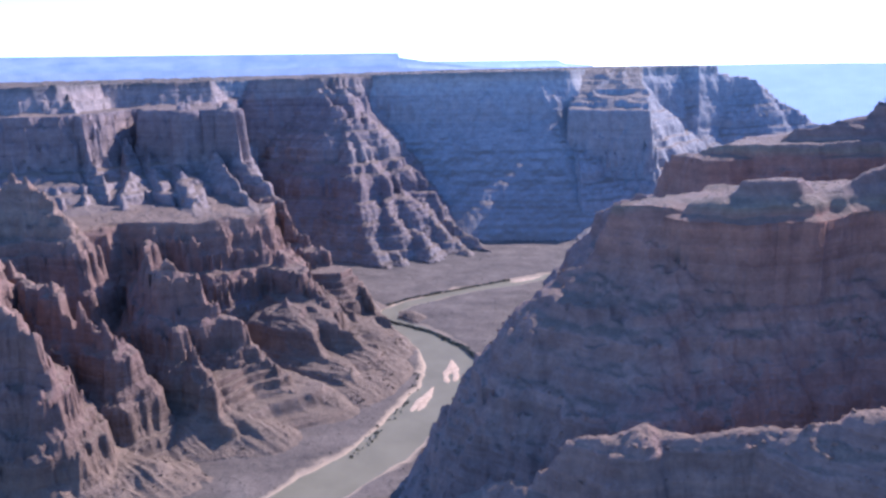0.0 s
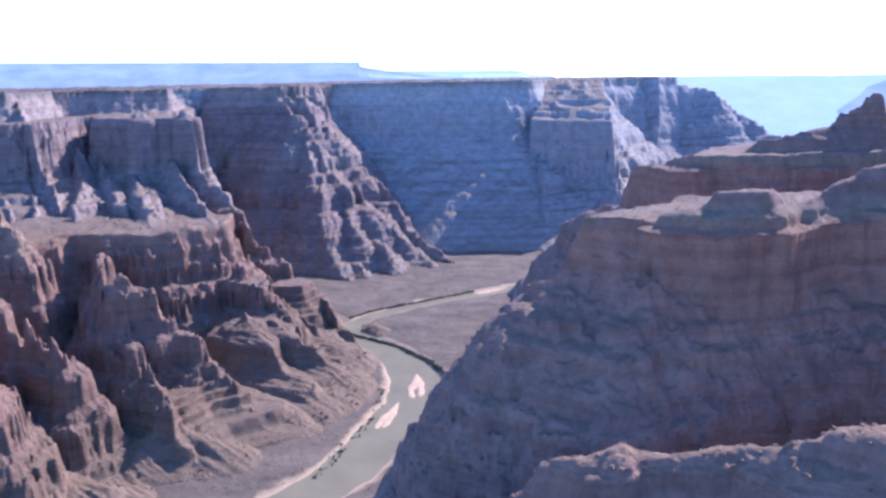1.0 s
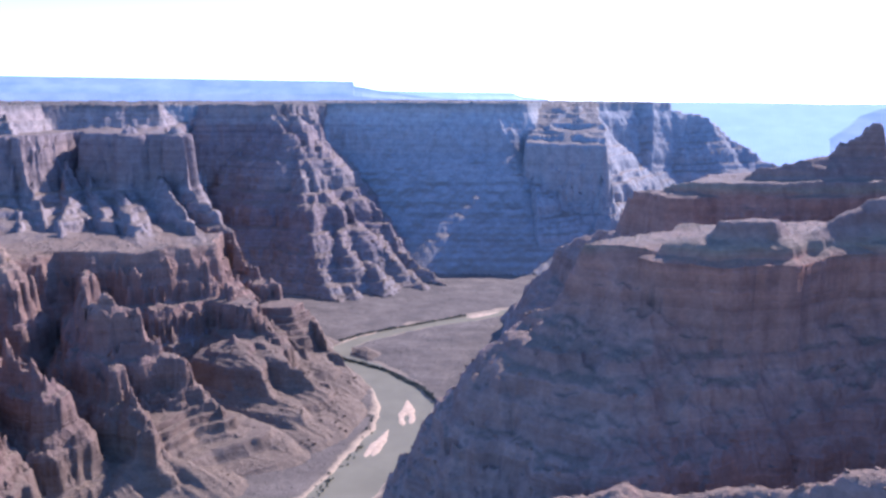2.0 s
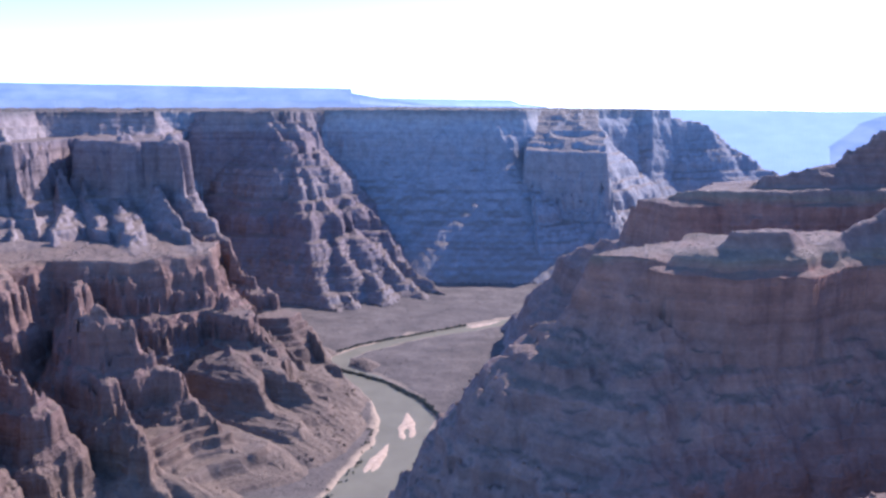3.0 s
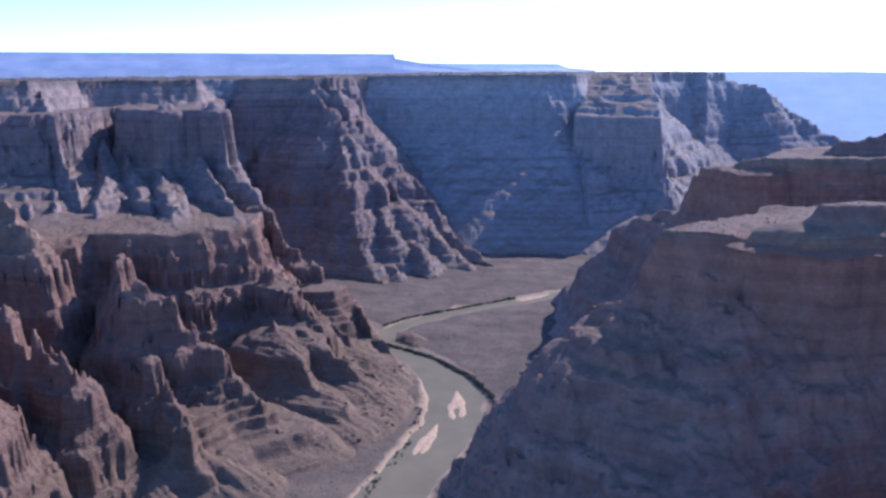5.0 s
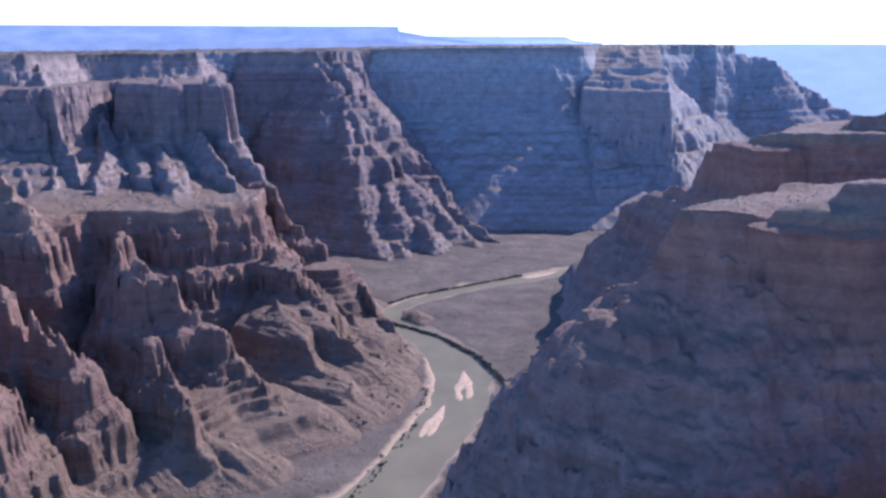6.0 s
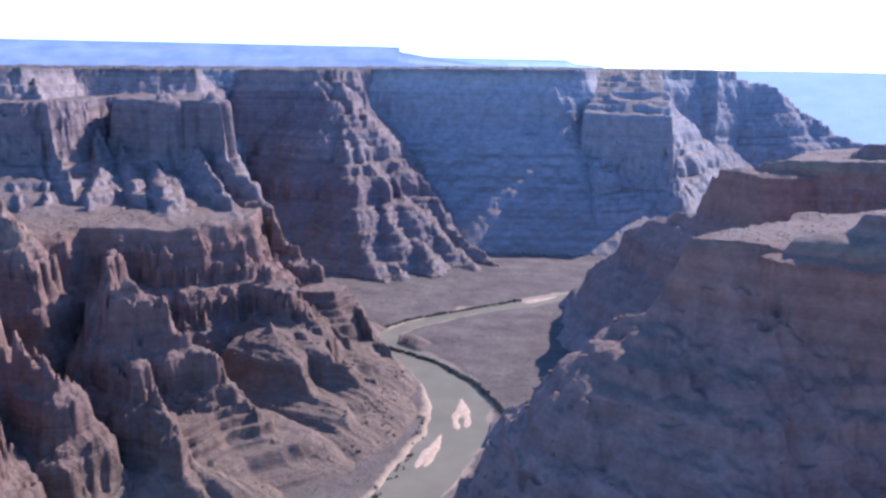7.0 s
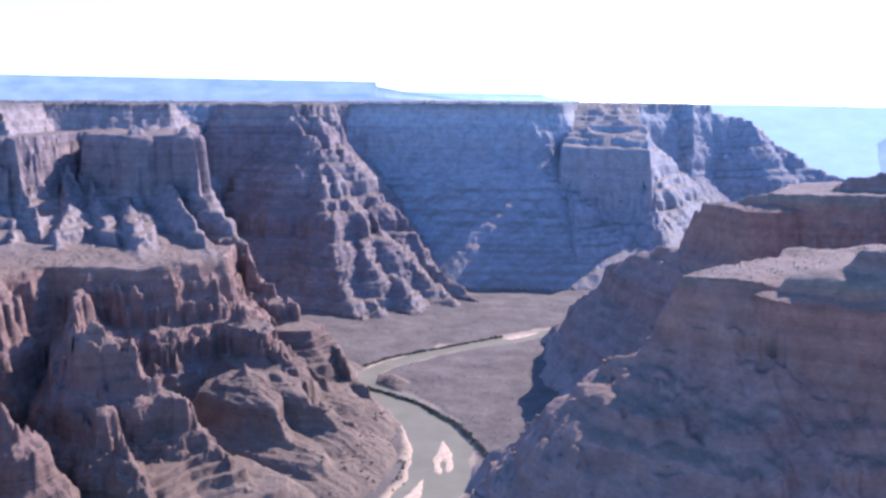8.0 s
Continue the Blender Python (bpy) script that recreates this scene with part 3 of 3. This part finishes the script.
def pieces(quads):
    """A label for each face, alike for faces that hang together by their edges."""
    a, b = quads.ravel(), np.roll(quads, -1, 1).ravel()
    key = np.minimum(a, b).astype(np.int64) * len(COORDS) + np.maximum(a, b)
    order = np.argsort(key, kind="stable")
    face = np.repeat(np.arange(len(quads)), quads.shape[1])[order]
    same = np.flatnonzero(key[order][1:] == key[order][:-1])
    f, g = face[same], face[same + 1]
    lab = np.arange(len(quads))
    while len(f):
        low = np.minimum(lab[f], lab[g])
        was = lab.copy()
        np.minimum.at(lab, was[f], low)
        np.minimum.at(lab, was[g], low)
        lab = lab[lab]
        lab = lab[lab]
        if (lab == was).all():
            break
    return lab


WEST_BANDS = [("talus_apron", -99, 72, "grey-brown loose talus"), ("ledge_band", 72, 108, "banded brown ledges"), ("lower_slope", 108, 182, "broken red-brown slope"),
              ("red_cliff", 182, 288, "fluted red-brown cliff"), ("bench", 288, 372, "pale dusty bench and scree"), ("upper_cliff", 372, 501, "sheer reddish cliff"),
              ("cap_slope", 501, 558, "stepped pale upper slope"), ("rim", 558, 999, "dark scrubby rim and plateau")]
EAST_BANDS = [("talus_apron", -99, 84, "dark loose talus"), ("lower_slope", 84, 255, "shaded brown slope"), ("red_cliff", 255, 409, "orange-brown cliff"),
              ("bench", 409, 494, "tan flat bench top"), ("upper_cliff", 494, 572, "brown stepped cliff"), ("rim", 572, 999, "pale scrubby rim")]
FORMS = {
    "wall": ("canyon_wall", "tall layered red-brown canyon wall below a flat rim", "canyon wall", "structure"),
    "bay_wall": ("canyon_wall", "haze-pale grey cliff wall in shade closing the valley", "canyon wall", "structure"),
    "east_wall": ("canyon_wall", "shaded brown canyon wall rising from the river", "canyon wall", "structure"),
    "spur": ("rock_spur", "stepped rock spur running down to the valley floor", "rock spur", ""),
    "far_rib": ("rock_rib", "pale layered rib below a flat canyon rim", "buttress", ""),
    "far_rib_b": ("rock_rib", "pale rib with a light ledge under the cap", "buttress", ""),
    "far_rib_c": ("rock_rib", "haze-grey shaded buttress under a flat-topped cap", "buttress", ""),
    "far_rib_d": ("rock_rib", "stepped haze-grey nose falling from the far rim", "buttress", ""),
    "shelf": ("rock_shelf", "wide dusty shelf above a fluted red cliff", "rock shelf", ""),
    "promontory": ("promontory", "banded red promontory above the river bend", "promontory", ""),
    "ridge": ("jagged_ridge", "jagged red ridge with deep dark gullies", "ridge", ""),
    "near_ridge": ("jagged_ridge", "sunlit jagged ridge beside dark gullies", "ridge", ""),
    "fan_a": ("talus_fan", "ledged brown talus slope under the promontory", "talus fan", ""),
    "fan_b": ("talus_fan", "pale talus fan spreading to the river flat", "talus fan", ""),
    "fan_c": ("talus_fan", "pale gullied talus fan below a red ridge", "talus fan", ""),
    "fan_d": ("talus_fan", "sunlit talus fan beside the river flat", "talus fan", ""),
    "ledge_block": ("rock_ledge", "stepped pale ledges capping a talus fan", "rock ledge", ""),
    "ledge_block_b": ("rock_ledge", "banded red ledges above the river bend", "rock ledge", ""),
    "butte": ("butte", "dark flat-topped butte with an orange cliff edge", "butte", ""),
    "knob": ("rock_hill", "dark rounded rock hill on a flat butte top", "hill", ""),
    "back_butte": ("butte", "brown flat-topped butte standing behind another", "butte", ""),
    "front_ridge": ("crest_ridge", "dark ridge with a thin sunlit rocky crest", "ridge", ""),
}
KINDS = KINDS + ["bay_wall"]
# far stretch of the wall, split off to take the haze-greyed colour
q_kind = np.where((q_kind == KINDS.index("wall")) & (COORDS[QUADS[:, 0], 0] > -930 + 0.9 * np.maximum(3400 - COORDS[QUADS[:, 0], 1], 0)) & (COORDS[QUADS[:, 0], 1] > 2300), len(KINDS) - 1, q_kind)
ground = mesh_part("ground", mesh_from("ground", COORDS, QUADS[q_kind == 0]), GRAVEL)
tagged(ground, "grey gravel and silt flats beside the river", "ground", kind="structure")
for k, key in enumerate(KINDS):
    if k == 0:
        continue
    name, label, category, kind = FORMS[key]
    mine = q_kind == k
    if not mine.any():
        continue
    east = key in EAST
    mat = ROCK_EAST if east else ROCK_HAZE_GREY if key.startswith("far_rib") or key == "bay_wall" else ROCK_HAZE_DULL if key in ("wall", "spur") else ROCK_WEST
    base = COORDS[QUADS[mine]].reshape(-1, 3)
    top = new(name)
    top.location = (float(base[:, 0].mean()), float(base[:, 1].mean()), float(max(base[:, 2].min(), 0.0)))
    bpy.context.view_layer.update()
    tagged(top, label, category, kind=kind)
    bands = EAST_BANDS if east else WEST_BANDS
    quads, level = QUADS[mine], q_z[mine]
    layer = np.digitize(level, [b[2] for b in bands[:-1]])
    # scraps of a bed go to the bed next to them
    for b in list(range(len(bands))) * 2:
        at = np.flatnonzero(layer == b)
        if len(at):
            which = pieces(quads[at])
            for p, n in zip(*np.unique(which, return_counts=True)):
                if n < 90:
                    scrap = at[which == p]
                    up = bands[b][2] - level[scrap].mean() < level[scrap].mean() - bands[b][1]
                    layer[scrap] = min(max(b + (1 if up else -1), 0), len(bands) - 1)
    loose = []
    for b, (band, lo, hi, text) in enumerate(bands):
        at = np.flatnonzero(layer == b)
        if not len(at):
            continue
        which = pieces(quads[at])
        names, counts = np.unique(which, return_counts=True)
        large = set(names[counts >= 14]) | {names[counts.argmax()]}
        loose.append(quads[at[~np.isin(which, list(large))]])
        for p in sorted(large):
            mesh_part(band, mesh_from(band, COORDS, quads[at[which == p]], True), mat, top, text)
    loose = np.concatenate(loose)
    if len(loose):
        tagged(mesh_part("rubble", mesh_from("rubble", COORDS, loose, True), mat, top, "small broken bits of rock"), kind="stuff")

# ---- the river ----


def ribbon(line, halves, extra, z, step=12.0):
    pts = np.array(line, float)
    seg = np.hypot(*np.diff(pts, axis=0).T)
    s = np.concatenate([[0], np.cumsum(seg)])
    at = np.arange(0, s[-1], step)
    x, y = np.interp(at, s, pts[:, 0]), np.interp(at, s, pts[:, 1])
    smooth = np.ones(9) / 9
    x[4:-4], y[4:-4] = np.convolve(x, smooth, "valid"), np.convolve(y, smooth, "valid")
    w = np.interp(at, s, halves) + extra
    tx, ty = np.gradient(x), np.gradient(y)
    n = np.hypot(tx, ty)
    a = np.stack([x - ty / n * w, y + tx / n * w, np.full(len(x), z)], 1)
    b = np.stack([x + ty / n * w, y - tx / n * w, np.full(len(x), z)], 1)
    co = np.concatenate([b, a])
    k = np.arange(len(x) - 1)
    return co, np.stack([k, k + 1, k + 1 + len(x), k + len(x)], 1)


co, fa = ribbon(RIVER, RIVER_HALF, 12, 0.0)
river = mesh_part("water", mesh_from("river", co, fa, True), WATER)
tagged(river, "silty olive-brown river winding between gravel banks", "river", kind="structure")

# ---- sand bars in the stream ----


def sand_bar(name, cx, cy, length, width, turn, height, hollow, label):
    """A low dome of sand with an uneven shore; hollow: a pool towards one end."""
    rings, spokes = 14, 48
    a = np.linspace(0, 2 * np.pi, spokes, endpoint=False)
    co = [(0, 0, height - hollow)]
    for k in range(1, rings + 1):
        f = k / rings
        wob = 1 + 0.16 * np.sin(3 * a + 1.3) + 0.10 * np.sin(5 * a + 0.4) + 0.06 * np.sin(9 * a)
        x, y = f * length / 2 * wob * np.cos(a), f * width / 2 * wob * np.sin(a)
        z = height * (1 - f**3) - hollow * np.exp(-(((x + 0.16 * length) / (0.16 * length)) ** 2 + (y / (0.22 * width)) ** 2)) - 0.6 * f**8
        co += list(zip(x, y, z + 0.12 * np.sin(7 * x) * (1 - f)))
    co = np.array(co)
    c, s = math.cos(radians(turn)), math.sin(radians(turn))
    co[:, 0], co[:, 1] = cx + c * co[:, 0] - s * co[:, 1], cy + s * co[:, 0] + c * co[:, 1]
    faces = []
    for k in range(rings):
        for j in range(spokes):
            j2 = (j + 1) % spokes
            if k == 0:
                faces.append((0, 1 + j, 1 + j2, 0))
            else:
                faces.append((1 + (k - 1) * spokes + j, 1 + k * spokes + j, 1 + k * spokes + j2, 1 + (k - 1) * spokes + j2))
    bm = bmesh.new()
    vs = [bm.verts.new(p) for p in co]
    for f in faces:
        bm.faces.new([vs[i] for i in dict.fromkeys(f)])
    me = bpy.data.meshes.new(name)
    bm.to_mesh(me)
    bm.free()
    return tagged(mesh_part(name, me, SAND), label, "sand bar")


sand_bar("sand_island", 10, 1592, 128, 34, 86, 1.4, 2.2, "pale sand island with a shallow pool in the river")
sand_bar("sand_bar", -45, 1450, 120, 26, 72, 1.2, 0, "pale sand bar along the river bank")
sand_bar("sand_bar", 235, 2325, 120, 26, 32, 1.2, 0, "pale sand bar beside a river bend")

# ---- shrubs on the banks ----


def shrubs(name, line, count, spread_m, size, label, seed):
    """A belt of low shrubs, each a mound of small leaf clumps, along a plan line."""
    rng = np.random.RandomState(seed)
    pts = np.array(line, float)
    s = np.concatenate([[0], np.cumsum(np.hypot(*np.diff(pts, axis=0).T))])
    at = rng.rand(count) * s[-1]
    x = np.interp(at, s, pts[:, 0]) + rng.randn(count) * spread_m
    y = np.interp(at, s, pts[:, 1]) + rng.randn(count) * spread_m
    z, _, _ = land(x, y)
    co, fa = [], []
    for bx, by, bz in zip(x, y, z):
        r = size * (0.55 + 0.8 * rng.rand())
        for _ in range(16):
            d = rng.randn(3)
            d /= np.linalg.norm(d)
            c = np.array([bx, by, max(bz, 0)]) + d * r * (0.35 + 0.65 * rng.rand()) * (1, 1, 0.75) + (0, 0, 0.6 * r)
            u = rng.randn(3)
            v = np.cross(u, rng.randn(3))
            u, v = u / np.linalg.norm(u) * r * 0.42, v / np.linalg.norm(v) * r * 0.42
            k = len(co)
            co += [c - u, c - v, c + u, c + v]
            fa.append((k, k + 1, k + 2, k + 3))
    ob = mesh_part(name, mesh_from(name, np.array(co), np.array(fa)), LEAF)
    return tagged(ob, label, "shrubs", kind="stuff")


shrubs("riverbank_shrubs", [(-140, 1950), (-95, 1915), (-35, 1860), (40, 1740), (72, 1640), (88, 1565)], 620, 2.0, 3.0, "dark green tamarisk thicket lining the inner river bank", 3)
shrubs("riverbank_shrubs", [(-150, 2085), (-100, 2142), (-30, 2190), (70, 2252), (190, 2322)], 380, 1.8, 2.5, "dark green scrub along the far river bank", 4)
shrubs("riverbank_shrubs", [(-160, 1220), (-118, 1320), (-92, 1390), (-70, 1470), (-52, 1590)], 60, 5, 2.2, "scattered green scrub on a sandy bank", 5)

# ---- far mesas in the blue distance ----


def mesa(name, line, foot_z, depth, mat, label, seed):
    """A long flat-topped mesa: crest of (x, y, top), a short cliff, then a fluted slope to its foot."""
    pts = np.array(line, float)
    s = np.concatenate([[0], np.cumsum(np.hypot(*np.diff(pts[:, :2], axis=0).T))])
    at = np.unique(np.concatenate([np.arange(0, s[-1], 16.0), s]))
    x, y, top = (np.interp(at, s, pts[:, k]) for k in range(3))
    n = len(at)
    flute = ridged(at, at * 0 + seed * 91.7, 140, 4, seed)
    top = top + 2.0 * fbm(at, at * 0 + 5.0, 220, 3, seed)
    rows = [(depth * 0.5, top - 6), (0, top), (-3, top - 14), (-8 - 10 * flute, top - 0.30 * (top - foot_z)),
            (-30 - 40 * flute, top - 0.6 * (top - foot_z)), (-depth * 0.6, np.full(n, foot_z)), (-depth * 0.6, np.full(n, foot_z - 300.0))]
    co = np.concatenate([np.stack([x, y + dy, z], 1) for dy, z in [(np.broadcast_to(d, n), zz) for d, zz in rows]])
    fa = []
    for r in range(len(rows) - 1):
        k = np.arange(n - 1)
        fa.append(np.stack([r * n + k, (r + 1) * n + k, (r + 1) * n + k + 1, r * n + k + 1], 1))
    ob = mesh_part(name, mesh_from(name, co, np.concatenate(fa)), mat)
    return tagged(ob, label, "backdrop", kind="structure")


# haze tint given off as emission, paler for what lies farther
HAZE_NEAR = distance_material("haze_glow_near", (0.132, 0.136, 0.154), (0.196, 0.188, 0.194), 0.85)
HAZE_FAR = distance_material("haze_glow_far", (0.200, 0.206, 0.222), (0.226, 0.230, 0.242), 0.92)
mesa("backdrop", [(-4200, 3600, 742), (-3300, 4500, 740), (-2498, 4860, 733), (-1400, 4870, 716), (-222, 4870, 696), (-216, 4870, 672), (-40, 4870, 640), (160, 4870, 612), (420, 4870, 590)], 575, 60, HAZE_NEAR, "long haze-blue glowing flat-topped mesa far away", 5)
mesa("backdrop", [(-300, 4930, 650), (200, 4930, 640), (690, 4930, 634), (740, 4930, 612), (900, 4930, 596)], 570, 40, HAZE_FAR, "pale haze-blue glowing low mesa on the horizon", 6)
mesa("backdrop", [(1300, 4900, 584), (1511, 4900, 581), (2000, 4900, 577), (2357, 4880, 571), (2500, 4880, 566), (3300, 4860, 566)], 100, 60, HAZE_FAR, "pale haze-blue glowing far canyon wall", 8)
mesa("backdrop", [(2540, 4815, 360), (2680, 4812, 455), (2720, 4810, 500), (2830, 4805, 535), (2990, 4700, 558), (3600, 4300, 566)], 120, 60, HAZE_NEAR, "haze-blue glowing far canyon wall stepping down", 9)


# ---- scrub and fallen rock ----


def picked_places(rng, count, box, kinds, low, high, clear=6.0):
    """Random places on given landforms between two heights."""
    x = box[0] + (box[1] - box[0]) * rng.rand(count * 6)
    y = box[2] + (box[3] - box[2]) * rng.rand(count * 6)
    z, k, edge = land(x, y)
    wanted = np.isin(k, [KINDS.index(n) for n in kinds]) & (z > low) & (z < high) & (edge > clear)
    at = np.flatnonzero(wanted)[:count]
    return x[at], y[at], z[at]


def scrub(name, count, box, kinds, low, high, size, label, seed):
    rng = np.random.RandomState(seed)
    x, y, z = picked_places(rng, count, box, kinds, low, high)
    n, leaves = len(x), 6
    r = size * (0.5 + rng.rand(n))
    c = np.repeat(np.stack([x, y, z + 0.35 * r], 1), leaves, 0)
    rr = np.repeat(r, leaves)[:, None]
    c += rng.randn(n * leaves, 3) * rr * (0.45, 0.45, 0.22)
    u, v = rng.randn(n * leaves, 3), rng.randn(n * leaves, 3)
    u = u / np.linalg.norm(u, axis=1, keepdims=True) * rr * 0.5
    v = v / np.linalg.norm(v, axis=1, keepdims=True) * rr * 0.5
    co = np.stack([c - u, c - v, c + u, c + v], 1).reshape(-1, 3)
    ob = mesh_part(name, mesh_from(name, co, np.arange(len(co)).reshape(-1, 4)), LEAF)
    return tagged(ob, label, "scrub", kind="stuff")


CUBE = np.array([(-1, -1, -1), (1, -1, -1), (1, 1, -1), (-1, 1, -1), (-1, -1, 1), (1, -1, 1), (1, 1, 1), (-1, 1, 1)], float)
SIDES = np.array([(0, 3, 2, 1), (4, 5, 6, 7), (0, 1, 5, 4), (1, 2, 6, 5), (2, 3, 7, 6), (3, 0, 4, 7)])


def fallen_rock(name, count, box, kinds, low, high, size, mat, label, seed):
    """Angular blocks half sunk in the scree."""
    rng = np.random.RandomState(seed)
    x, y, z = picked_places(rng, count, box, kinds, low, high)
    n = len(x)
    r = size * (0.4 + 1.2 * rng.rand(n) ** 2)
    a = rng.rand(n) * 2 * np.pi
    shape = CUBE[None] * (1 + 0.35 * rng.randn(n, 8, 3)) * (r[:, None, None] * np.stack([0.6 + 0.5 * rng.rand(n), 0.6 + 0.5 * rng.rand(n), 0.45 + 0.4 * rng.rand(n)], 1)[:, None])
    ca, sa2 = np.cos(a)[:, None], np.sin(a)[:, None]
    co = np.stack([x[:, None] + ca * shape[..., 0] - sa2 * shape[..., 1], y[:, None] + sa2 * shape[..., 0] + ca * shape[..., 1], z[:, None] + 0.1 * r[:, None] + shape[..., 2]], -1)
    fa = (np.arange(n)[:, None, None] * 8 + SIDES[None]).reshape(-1, 4)
    ob = mesh_part(name, mesh_from(name, co.reshape(-1, 3), fa), mat)
    return tagged(ob, label, "boulders", kind="stuff")


scrub("flat_scrub", 3200, (-400, 420, 1080, 2650), ["floor"], 2.5, 30, 1.15, "sparse dark scrub dotted over the gravel flats", 21)
scrub("bench_scrub", 800, (230, 1000, 950, 1300), ["butte"], 405, 470, 1.1, "low grey-green scrub on the butte top", 22)
scrub("bench_scrub", 1500, (-1100, -420, 1500, 2100), ["shelf", "near_ridge", "ridge"], 240, 320, 1.3, "low scrub on a dusty rock shelf", 23)
scrub("rim_scrub", 3000, (-1500, 1500, 2300, 4500), ["wall", "far_rib", "far_rib_b", "far_rib_c"], 566, 640, 3.0, "dark juniper scrub along the canyon rim", 24)
fallen_rock("fallen_rocks", 600, (-560, -60, 1080, 1980), ["fan_a", "fan_b", "fan_c", "fan_d", "promontory", "ridge"], 6, 130, 1.7, ROCK_WEST, "fallen red-brown blocks on talus slopes", 31)
fallen_rock("fallen_rocks", 500, (-420, 260, 2350, 3000), ["spur"], 6, 150, 2.2, ROCK_WEST, "fallen blocks at the foot of a rock spur", 32)
fallen_rock("fallen_rocks", 700, (-150, 450, 620, 860), ["front_ridge"], 120, 330, 1.6, ROCK_EAST, "broken pale blocks along a ridge crest", 33)
fallen_rock("fallen_rocks", 700, (-60, 700, 800, 1500), ["butte"], 20, 330, 1.8, ROCK_EAST, "dark fallen blocks on the shaded butte slopes", 34)
